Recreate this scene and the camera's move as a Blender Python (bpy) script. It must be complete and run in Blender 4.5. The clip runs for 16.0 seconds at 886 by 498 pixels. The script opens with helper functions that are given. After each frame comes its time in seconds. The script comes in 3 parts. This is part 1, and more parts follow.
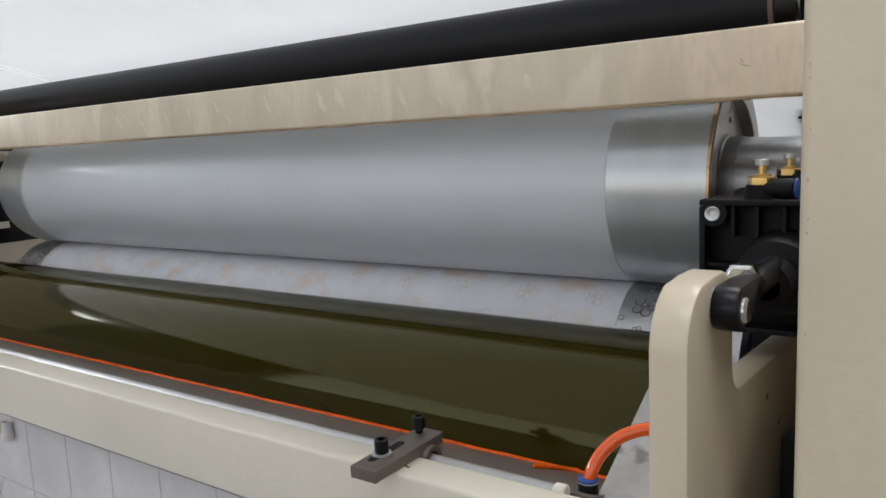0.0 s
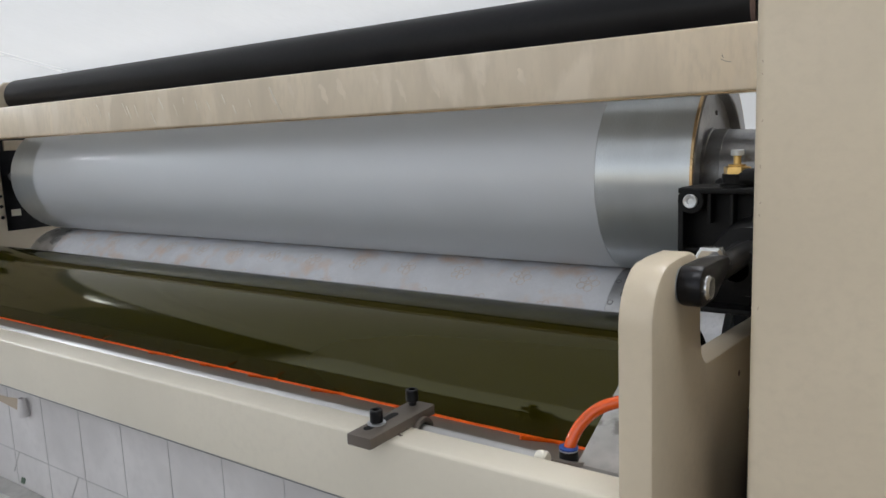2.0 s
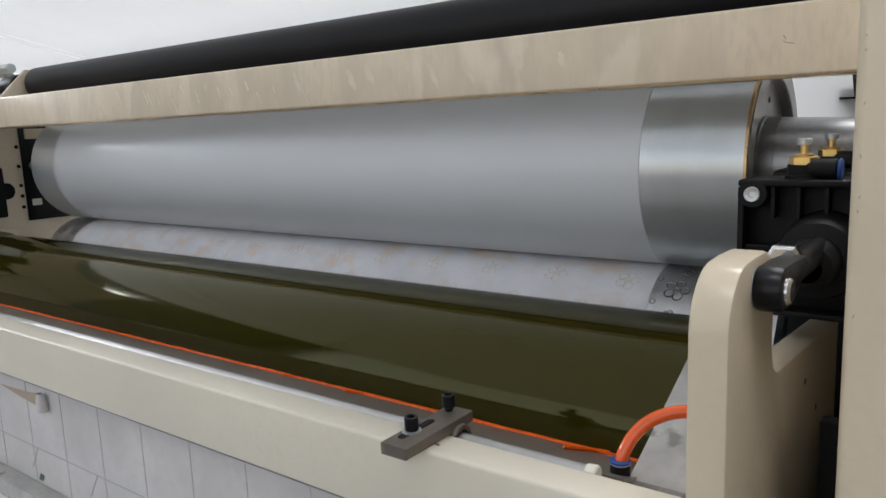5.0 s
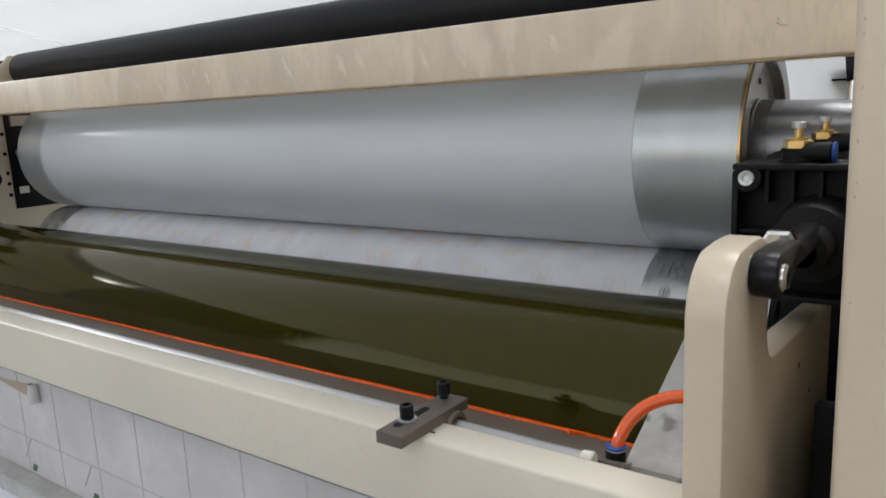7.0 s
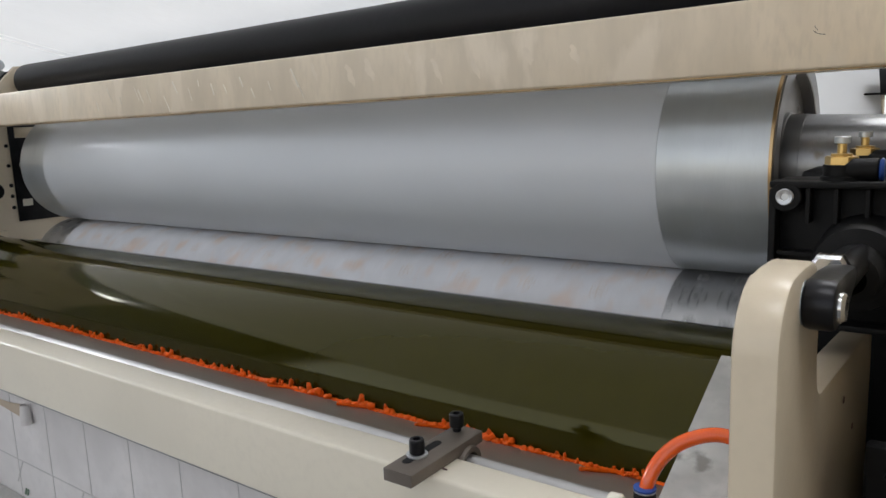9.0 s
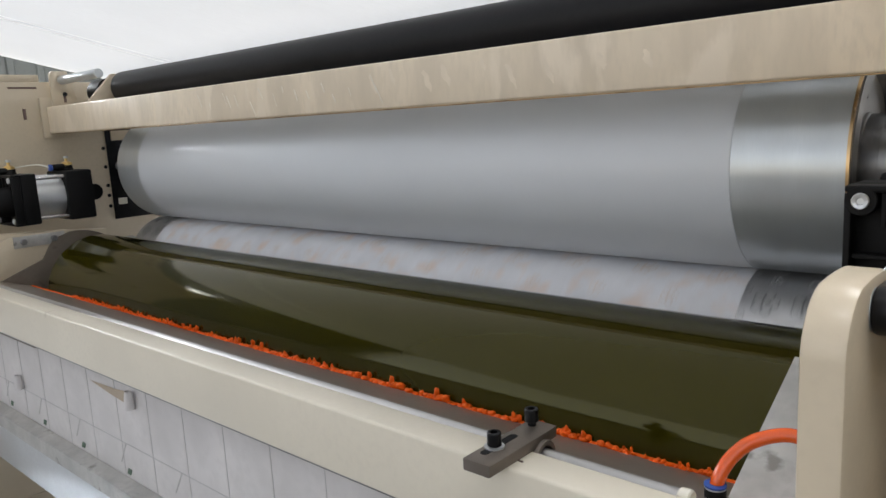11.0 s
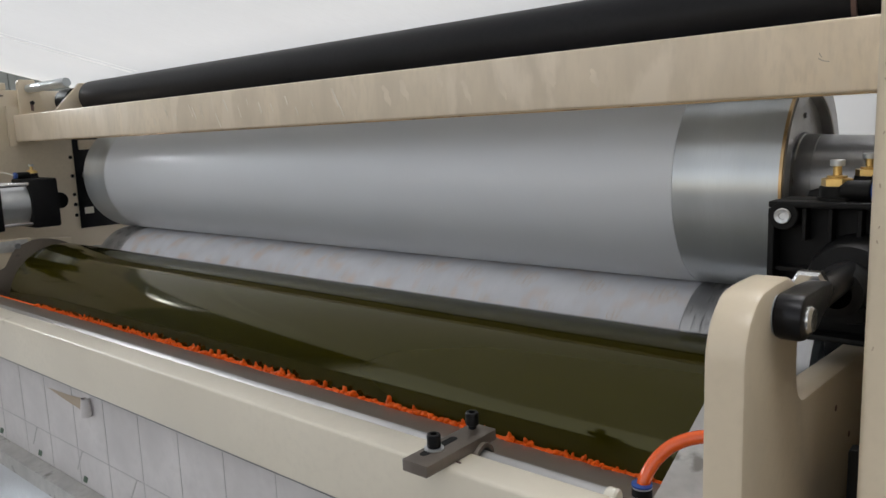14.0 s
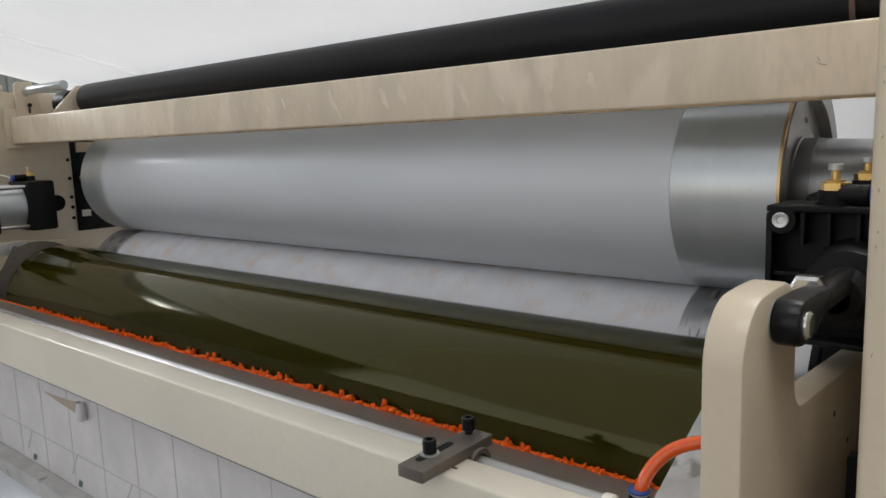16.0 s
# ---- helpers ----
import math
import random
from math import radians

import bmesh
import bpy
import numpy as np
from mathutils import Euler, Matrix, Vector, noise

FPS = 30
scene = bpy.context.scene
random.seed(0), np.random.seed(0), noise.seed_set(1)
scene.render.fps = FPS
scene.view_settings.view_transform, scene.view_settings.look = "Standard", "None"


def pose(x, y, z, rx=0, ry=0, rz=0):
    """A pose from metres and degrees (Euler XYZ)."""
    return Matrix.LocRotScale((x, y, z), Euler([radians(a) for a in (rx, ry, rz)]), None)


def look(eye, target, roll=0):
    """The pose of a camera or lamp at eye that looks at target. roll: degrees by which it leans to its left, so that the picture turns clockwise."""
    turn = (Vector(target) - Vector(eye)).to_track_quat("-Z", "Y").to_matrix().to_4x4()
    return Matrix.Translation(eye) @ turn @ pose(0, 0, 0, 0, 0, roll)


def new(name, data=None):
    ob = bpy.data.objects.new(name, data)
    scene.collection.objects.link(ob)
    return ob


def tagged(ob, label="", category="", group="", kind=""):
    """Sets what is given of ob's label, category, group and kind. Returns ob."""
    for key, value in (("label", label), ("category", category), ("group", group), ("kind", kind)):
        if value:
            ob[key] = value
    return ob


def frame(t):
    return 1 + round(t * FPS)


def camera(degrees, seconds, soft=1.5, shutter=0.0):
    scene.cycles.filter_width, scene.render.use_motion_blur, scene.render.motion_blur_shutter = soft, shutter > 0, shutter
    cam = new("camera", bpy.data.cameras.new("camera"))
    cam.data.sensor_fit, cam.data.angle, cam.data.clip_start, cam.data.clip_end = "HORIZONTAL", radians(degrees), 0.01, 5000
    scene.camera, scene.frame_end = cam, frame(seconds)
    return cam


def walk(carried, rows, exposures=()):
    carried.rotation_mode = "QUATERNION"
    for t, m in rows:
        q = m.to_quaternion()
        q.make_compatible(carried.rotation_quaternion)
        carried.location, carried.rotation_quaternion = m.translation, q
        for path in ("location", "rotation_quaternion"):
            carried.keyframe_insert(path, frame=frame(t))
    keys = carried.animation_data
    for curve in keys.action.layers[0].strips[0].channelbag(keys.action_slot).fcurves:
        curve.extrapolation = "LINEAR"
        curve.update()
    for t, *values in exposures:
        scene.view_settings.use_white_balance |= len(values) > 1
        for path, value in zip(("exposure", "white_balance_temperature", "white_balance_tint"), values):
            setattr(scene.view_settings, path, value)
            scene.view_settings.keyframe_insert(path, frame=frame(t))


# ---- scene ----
cam = camera(61.8, 16.0, 1.5, 0.5)
PATH = [
    (0, (-0.084, 0.086, 1.325), (-1.215, 1.71, 1.038), -2.7),
    (0.5, (-0.071, 0.058, 1.323), (-1.206, 1.679, 1.036), -2.5),
    (1, (-0.059, 0.042, 1.325), (-1.201, 1.657, 1.028), -2.5),
    (1.5, (-0.05, 0.045, 1.326), (-1.19, 1.661, 1.029), -2.3),
    (2, (-0.047, 0.055, 1.322), (-1.189, 1.668, 1.016), -2.4),
    (2.5, (-0.054, 0.053, 1.317), (-1.217, 1.647, 0.993), -2.6),
    (3, (-0.059, 0.055, 1.315), (-1.226, 1.647, 0.995), -2.4),
    (3.5, (-0.057, 0.065, 1.312), (-1.229, 1.656, 1.0), -2.1),
    (4, (-0.068, 0.07, 1.32), (-1.242, 1.66, 1.017), -2.1),
    (4.2, (-0.075, 0.073, 1.319), (-1.262, 1.656, 1.024), -2.1),
    (6.5, (-0.103, 0.099, 1.32), (-1.264, 1.674, 0.906), -2.8),
    (7, (-0.099, 0.089, 1.322), (-1.258, 1.676, 0.948), -2.7),
    (7.5, (-0.096, 0.089, 1.32), (-1.256, 1.694, 1.037), -2.0),
    (8, (-0.111, 0.083, 1.31), (-1.293, 1.675, 1.045), -1.9),
    (8.5, (-0.12, 0.096, 1.308), (-1.317, 1.667, 0.994), -1.9),
    (9, (-0.133, 0.125, 1.318), (-1.31, 1.707, 0.986), -2.3),
    (9.5, (-0.134, 0.125, 1.328), (-1.35, 1.677, 0.995), -2.7),
    (10, (-0.119, 0.108, 1.33), (-1.418, 1.592, 0.994), -3.4),
    (10.2, (-0.124, 0.089, 1.336), (-1.446, 1.548, 0.984), -3.3),
    (12.5, (-0.083, 0.107, 1.328), (-1.399, 1.579, 1.011), -2.6),
    (13, (-0.075, 0.103, 1.331), (-1.376, 1.589, 1.012), -2.6),
    (13.5, (-0.074, 0.097, 1.329), (-1.36, 1.597, 1.022), -2.3),
    (14, (-0.076, 0.094, 1.33), (-1.353, 1.603, 1.026), -2.2),
    (14.5, (-0.077, 0.096, 1.33), (-1.348, 1.611, 1.031), -2.1),
    (15, (-0.075, 0.098, 1.329), (-1.341, 1.618, 1.034), -2.0),
    (15.5, (-0.075, 0.1, 1.33), (-1.339, 1.621, 1.035), -2.0),
    (16, (-0.077, 0.099, 1.33), (-1.352, 1.611, 1.034), -2.1),
]
LIGHTING = ((0.0, 0.04, 6600, 11), (4.0, -0.02, 6600, 11), (6.6, 0.12, 6600, 11), (8.0, -0.03, 6600, 11), (9.0, 0.03, 6650, 11.5), (10.1, 0.22, 6650, 11.5), (12.4, -0.06, 6800, 12), (16.0, -0.08, 6800, 12))
walk(cam, [(t, look(eye, target, roll)) for t, eye, target, roll in PATH], LIGHTING)

# ---------- world, lights ----------
world = bpy.data.worlds.new("hall_sky")
scene.world = world
world.use_nodes = True
wn = world.node_tree.nodes
sky = wn.new("ShaderNodeTexSky")
sky.sky_type = 'NISHITA'
sky.sun_disc = False
sky.sun_elevation = radians(48)
sky.sun_rotation = radians(200)
wn["Background"].inputs["Strength"].default_value = 0.1
world.node_tree.links.new(sky.outputs["Color"], wn["Background"].inputs["Color"])


def opening_lamp(name, m, sx, sy, watts, colour):
    data = bpy.data.lights.new(name, 'AREA')
    data.shape, data.size, data.size_y, data.energy, data.color = 'RECTANGLE', sx, sy, watts, colour
    ob = new(name, data)
    ob.matrix_world = m
    return ob


LAMPS = [
    # skylights in the roof, light falling straight down
    ("skylight_lamp", pose(-2.2, -0.8, 5.45), 8.0, 1.2, 265, (0.95, 0.98, 1.0)),
    ("skylight_lamp", pose(-2.2, 3.4, 5.45), 8.0, 1.2, 440, (0.95, 0.98, 1.0)),
    # added front fill, no known window: broad lamp behind the camera, shining along +y
    ("wall_fill_lamp", pose(-1.2, -5.85, 2.9, 90, 0, 180) @ pose(0, 0, 0, 180), 13.6, 4.0, 122, (1.0, 0.98, 0.95)),
    # window high in the far gable, shining along +x
    ("wall_fill_lamp", pose(-8.85, -0.35, 3.8, 90, 0, 90) @ pose(0, 0, 0, 180), 3.5, 1.6, 400, (0.86, 0.93, 1.0)),
]
for n, m, sx, sy, w, c in LAMPS:
    opening_lamp(n, m, sx, sy, w, c)


# ---------- materials ----------
def material(name, base, rough=0.5, metal=0.0, spread=0.06, scale=6.0, grain=60.0, bump=0.05, coat=0.0, stretch=(1, 1, 1), spots=None, spot_size=9.0, spot_cut=0.66, spot_soft=0.06, rough_spread=0.12, aniso=0.0, transmit=0.0):
    m = bpy.data.materials.new(name)
    m.use_nodes = True
    nt = m.node_tree
    bs = nt.nodes["Principled BSDF"]
    link = nt.links.new
    co = nt.nodes.new("ShaderNodeTexCoord")
    mp = nt.nodes.new("ShaderNodeMapping")
    mp.inputs["Scale"].default_value = stretch
    link(co.outputs["Object"], mp.inputs["Vector"])

    def tex(s, detail=4.0):
        n = nt.nodes.new("ShaderNodeTexNoise")
        n.inputs["Scale"].default_value, n.inputs["Detail"].default_value = s, detail
        link(mp.outputs["Vector"], n.inputs["Vector"])
        return n.outputs["Fac"]

    def mixed(fac, a, b):
        x = nt.nodes.new("ShaderNodeMix")
        x.data_type = 'RGBA'
        link(fac, x.inputs["Factor"])
        for value, slot in ((a, x.inputs[6]), (b, x.inputs[7])):
            if isinstance(value, tuple):
                slot.default_value = (*value, 1)
            else:
                link(value, slot)
        return x.outputs[2]

    def ramp(fac, lo, hi):
        r = nt.nodes.new("ShaderNodeMapRange")
        r.inputs["From Min"].default_value, r.inputs["From Max"].default_value = lo, hi
        link(fac, r.inputs["Value"])
        return r.outputs["Result"]

    big, fine = tex(scale), tex(grain, 3.0)
    dark = tuple(c * (1 - 2 * spread) for c in base)
    light = tuple(min(1.0, c * (1 + spread)) for c in base)
    col = mixed(ramp(big, 0.3, 0.7), dark, light)
    col = mixed(ramp(fine, 0.45, 0.9), col, tuple(c * (1 - 1.5 * spread) for c in base))
    if spots:
        col = mixed(ramp(tex(spot_size, 6.0), spot_cut, spot_cut + spot_soft), col, spots)
    link(col, bs.inputs["Base Color"])
    rr = nt.nodes.new("ShaderNodeMapRange")
    rr.inputs["To Min"].default_value, rr.inputs["To Max"].default_value = max(0.02, rough - rough_spread * rough), min(1, rough + rough_spread * rough)
    link(big, rr.inputs["Value"])
    link(rr.outputs["Result"], bs.inputs["Roughness"])
    bs.inputs["Metallic"].default_value = metal
    bs.inputs["Coat Weight"].default_value = coat
    bs.inputs["Anisotropic"].default_value = aniso
    if bump:
        b = nt.nodes.new("ShaderNodeBump")
        b.inputs["Strength"].default_value, b.inputs["Distance"].default_value = bump, 0.002
        link(fine, b.inputs["Height"])
        link(b.outputs["Normal"], bs.inputs["Normal"])
    if transmit:
        out = nt.nodes["Material Output"]
        tr = nt.nodes.new("ShaderNodeBsdfTranslucent")
        link(col, tr.inputs["Color"])
        mx = nt.nodes.new("ShaderNodeMixShader")
        mx.inputs["Fac"].default_value = transmit
        link(bs.outputs["BSDF"], mx.inputs[1])
        link(tr.outputs["BSDF"], mx.inputs[2])
        link(mx.outputs["Shader"], out.inputs["Surface"])
    return m


CREAM = material("cream_paint", (0.61, 0.52, 0.39), 0.38, spread=0.05, scale=5, grain=120, bump=0.12, coat=0.15, spots=(0.42, 0.36, 0.28), spot_size=14, spot_cut=0.72)
CREAM_PALE = material("pale_cream_paint", (0.75, 0.69, 0.575), 0.38, spread=0.04, scale=4, grain=120, bump=0.1, coat=0.15, spots=(0.60, 0.54, 0.44), spot_size=14, spot_cut=0.73)
CREAM_FLAT = material("cream_paint_worn", (0.765, 0.66, 0.52), 0.42, spread=0.09, scale=7, grain=90, bump=0.15, spots=(0.79, 0.69, 0.56), spot_size=9, spot_cut=0.56, stretch=(1.6, 1, 0.5))
SILVER = material("grey_sleeve_coating", (0.615, 0.645, 0.69), 0.5, 0.06, 0.02, 3, 400, 0.04, coat=0.4)
SILVER.node_tree.nodes["Principled BSDF"].inputs["Coat Roughness"].default_value = 0.16
STEEL = material("brushed_steel", (0.54, 0.575, 0.60), 0.31, 0.55, 0.07, 5, 220, 0.08, stretch=(3, 1, 1), aniso=0.4)
STEEL_DARK = material("dull_steel", (0.31, 0.31, 0.315), 0.34, 0.8, 0.12, 18, 160, 0.12, spots=(0.2, 0.17, 0.14), spot_size=30, spot_cut=0.66)
CHROME = material("chrome", (0.60, 0.60, 0.60), 0.2, 1.0, 0.03, 20, 200, 0.02)
TUBE_STEEL = material("drawn_steel_tube", (0.54, 0.53, 0.52), 0.42, 0.95, 0.12, 12, 160, 0.06, stretch=(0.3, 3, 3))
BRASS = material("brass", (0.72, 0.50, 0.20), 0.3, 1.0, 0.06, 30, 200, 0.05)
COPPER = material("bronze_rim", (0.55, 0.37, 0.19), 0.28, 0.9, 0.2, 30, 90, 0.1)
RUBBER = material("olive_rubber", (0.0225, 0.0190, 0.0006), 0.085, 0.0, 0.08, 2.0, 40, 0.0)
RUBBER.node_tree.nodes["Principled BSDF"].inputs["Specular IOR Level"].default_value = 0.42
RUBBER.node_tree.nodes["Principled BSDF"].inputs["Specular Tint"].default_value = (1.0, 0.94, 0.5, 1)
BLACK_ROLL = material("black_rubber", (0.010, 0.0105, 0.013), 0.42, 0.0, 0.2, 4, 120, 0.08)
BLACK = material("black_casting", (0.005, 0.005, 0.0055), 0.55, 0.0, 0.2, 20, 160, 0.2)
for m_ in (BLACK, BLACK_ROLL):
    m_.node_tree.nodes["Principled BSDF"].inputs["Specular IOR Level"].default_value = 0.2
BLACK_STEEL = material("black_oxide_steel", (0.018, 0.018, 0.02), 0.35, 0.7, 0.2, 30, 200, 0.08)
GUNMETAL = material("grey_brown_bar_steel", (0.20, 0.17, 0.145), 0.45, 0.6, 0.08, 20, 160, 0.08)
BLADE = material("doctor_blade_steel", (0.36, 0.32, 0.29), 0.34, 0.6, 0.06, 8, 120, 0.06, stretch=(1, 6, 6))
PLATE = material("stained_galvanised_plate", (0.50, 0.49, 0.47), 0.55, 0.5, 0.14, 14, 90, 0.1, spots=(0.25, 0.24, 0.22), spot_size=22, spot_cut=0.62)
ALU = material("anodised_aluminium", (0.62, 0.64, 0.66), 0.4, 0.8, 0.05, 8, 160, 0.05)
PAPER = material("white_tissue", (0.745, 0.755, 0.77), 0.85, 0.0, 0.02, 3, 140, 0.15, transmit=0.36, stretch=(1, 0.15, 1))
BROWN_PLATE = material("stained_brown_plate", (0.13, 0.105, 0.08), 0.5, 0.0, 0.12, 16, 120, 0.1, spots=(0.07, 0.055, 0.045), spot_size=26, spot_cut=0.64)
# same tissue made whiter: the creases' bright line is put into the colour
CREASE = material("brightened_crease_tissue", (0.98, 0.98, 0.98), 0.85, 0.0, 0.02, 3, 140, 0.1, transmit=1.0)
SLEEVE = material("printed_tissue_sleeve", (0.74, 0.74, 0.77), 0.8, 0.0, 0.05, 20, 200, 0.2, spots=(0.73, 0.565, 0.47), spot_size=19, spot_cut=0.52, spot_soft=0.24)
FILM = material("white_protective_film", (0.63, 0.605, 0.60), 0.5, 0.0, 0.07, 9, 60, 0.2)
FILM_LINE = material("grey_print_line", (0.49, 0.475, 0.47), 0.6)
PRINT_GREEN = material("green_print", (0.13, 0.19, 0.14), 0.6)
INK = material("orange_ink", (0.90, 0.125, 0.004), 0.5, 0.0, 0.15, 90, 300, 0.3)
INK.node_tree.nodes["Principled BSDF"].inputs["Specular IOR Level"].default_value = 0.25
PRINT = material("pale_orange_print", (0.70, 0.61, 0.55), 0.8, 0.0, 0.08, 40, 200, 0.1)
HOSE = material("orange_tube", (0.72, 0.095, 0.008), 0.2, 0.0, 0.05, 20, 90, 0.02, coat=0.4)
BLUE = material("blue_collar", (0.02, 0.07, 0.30), 0.35)
NYLON = material("white_nylon", (0.75, 0.72, 0.62), 0.5)
MARK = material("dark_scuff", (0.14, 0.09, 0.08), 0.7)
TAN = material("bare_tan_paint", (0.46, 0.37, 0.28), 0.6)
RUBBED = material("rubbed_paint", (0.79, 0.69, 0.56), 0.5, 0.0, 0.05, 30, 120, 0.1)
SCRATCH = material("pale_scratch", (0.83, 0.77, 0.67), 0.6)
CONCRETE = material("concrete_floor", (0.17, 0.165, 0.16), 0.6, 0.0, 0.1, 0.8, 30, 0.1)
WALL = material("painted_wall", (0.80, 0.80, 0.79), 0.7, 0.0, 0.05, 0.6, 40, 0.05)
PANEL = material("grey_green_wall_panel", (0.16, 0.17, 0.16), 0.6, 0.0, 0.08, 1, 40, 0.05)
CEIL = material("ceiling_sheet", (0.55, 0.56, 0.56), 0.7, 0.0, 0.05, 0.6, 40, 0.05)
DARK_STEEL = material("engraved_roll_steel", (0.56, 0.56, 0.57), 0.36, 0.8, 0.12, 25, 200, 0.1, spots=(0.16, 0.15, 0.15), spot_size=28, spot_cut=0.7)


# ---------- mesh helpers ----------
def part(name, bm, mat, parent=None, label="", sharp=35):
    me = bpy.data.meshes.new(name)
    bmesh.ops.recalc_face_normals(bm, faces=bm.faces)
    bm.to_mesh(me)
    bm.free()
    me.materials.append(mat)
    me.shade_smooth()
    me.set_sharp_from_angle(angle=radians(sharp))
    ob = new(name, me)
    if parent is not None:
        ob.parent = parent
    return tagged(ob, label)


def thing(name, label, category, m=None, group="", kind=""):
    ob = new(name)
    ob.empty_display_size = 0.05
    if m is not None:
        ob.matrix_world = m
    return tagged(ob, label, category, group, kind)


def box(x0, x1, y0, y1, z0, z1, bevel=0.002, bm=None, segments=2):
    bm = bm or bmesh.new()
    made = bmesh.ops.create_cube(bm, size=1.0, matrix=Matrix.LocRotScale(((x0 + x1) / 2, (y0 + y1) / 2, (z0 + z1) / 2), None, (x1 - x0, y1 - y0, z1 - z0)))
    if bevel:
        edges = {e for v in made["verts"] for e in v.link_edges}
        bmesh.ops.bevel(bm, geom=list(edges), offset=bevel, segments=segments, affect='EDGES', profile=0.5)
    return bm


def lathe(profile, axis='x', centre=(0, 0, 0), steps=48, bm=None, caps=False):
    """Turns (along, radius) pairs round an axis through centre."""
    bm = bm or bmesh.new()
    rings = []
    for s, r in profile:
        ring = []
        for k in range(steps):
            a = 2 * math.pi * k / steps
            u, v = r * math.cos(a), r * math.sin(a)
            p = {'x': (s, u, v), 'y': (u, s, v), 'z': (u, v, s)}[axis]
            ring.append(bm.verts.new(Vector(p) + Vector(centre)))
        rings.append(ring)
    for a, b in zip(rings, rings[1:]):
        for k in range(steps):
            bm.faces.new((a[k], a[(k + 1) % steps], b[(k + 1) % steps], b[k]))
    for ring in (rings[0], rings[-1]) if caps else ():
        bm.faces.new(ring)
    return bm


def rod(a, b, r, axis='x', centre=(0, 0, 0), steps=32, c=0.0015, bm=None):
    return lathe([(a, r - c), (a + c, r), (b - c, r), (b, r - c)], axis, centre, steps, bm, True)


def prism(outline, x0, x1, bevel=0.002, holes=()):
    """A plate cut from a (y, z) outline, between x0 and x1, with optional holes."""
    bm = bmesh.new()
    loops = [outline, *holes]
    edges = []
    for loop in loops:
        vs = [bm.verts.new((x0, y, z)) for y, z in loop]
        edges += [bm.edges.new((vs[i], vs[(i + 1) % len(vs)])) for i in range(len(vs))]
    bmesh.ops.triangle_fill(bm, use_beauty=True, use_dissolve=False, edges=edges)
    bmesh.ops.dissolve_limit(bm, angle_limit=0.01, verts=bm.verts, edges=bm.edges)
    made = bmesh.ops.extrude_face_region(bm, geom=bm.faces[:])
    bmesh.ops.translate(bm, verts=[v for v in made["geom"] if isinstance(v, bmesh.types.BMVert)], vec=(x1 - x0, 0, 0))
    if bevel:
        bmesh.ops.recalc_face_normals(bm, faces=bm.faces)
        rim = [e for e in bm.edges if len(e.link_faces) == 2 and abs(e.verts[0].co.x - e.verts[1].co.x) < 1e-6 and e.calc_face_angle(0) > 0.8]
        bmesh.ops.bevel(bm, geom=rim, offset=bevel, segments=2, affect='EDGES', profile=0.5)
    return bm


def arc(cy, cz, r, a0, a1, n=8):
    return [(cy + r * math.cos(radians(a0 + (a1 - a0) * i / n)), cz + r * math.sin(radians(a0 + (a1 - a0) * i / n))) for i in range(n + 1)]


def hose(points, r, steps=12, bm=None, sub=6):
    """A tube along a smooth line through the points."""
    bm = bm or bmesh.new()
    pts = [Vector(p) for p in points]
    line = []
    for i in range(len(pts) - 1):
        p0, p1, p2, p3 = pts[max(0, i - 1)], pts[i], pts[i + 1], pts[min(len(pts) - 1, i + 2)]
        for k in range(sub):
            t = k / sub
            line.append(0.5 * (2 * p1 + (p2 - p0) * t + (2 * p0 - 5 * p1 + 4 * p2 - p3) * t * t + (3 * p1 - p0 - 3 * p2 + p3) * t ** 3))
    line.append(pts[-1])
    rings = []
    for i, p in enumerate(line):
        d = (line[min(i + 1, len(line) - 1)] - line[max(i - 1, 0)]).normalized()
        u = d.cross(Vector((0.3, 0.1, 1))).normalized()
        v = d.cross(u)
        rings.append([bm.verts.new(p + r * (math.cos(2 * math.pi * k / steps) * u + math.sin(2 * math.pi * k / steps) * v)) for k in range(steps)])
    for a, b in zip(rings, rings[1:]):
        for k in range(steps):
            bm.faces.new((a[k], a[(k + 1) % steps], b[(k + 1) % steps], b[k]))
    bm.faces.new(rings[0])
    bm.faces.new(rings[-1])
    return bm


def blob(bm, p, r, squash=(1, 1, 1), seed=0):
    made = bmesh.ops.create_icosphere(bm, subdivisions=2, radius=1.0)
    for v in made["verts"]:
        k = 1 + 0.4 * noise.noise(v.co * 1.7 + Vector((seed * 3.1, seed, 0))) + 0.35 * noise.noise(v.co * 4.3 + Vector((seed, 2.3 * seed, 1)))
        v.co = Vector((v.co.x * squash[0] * r * k, v.co.y * squash[1] * r * k, v.co.z * squash[2] * r * k)) + Vector(p)


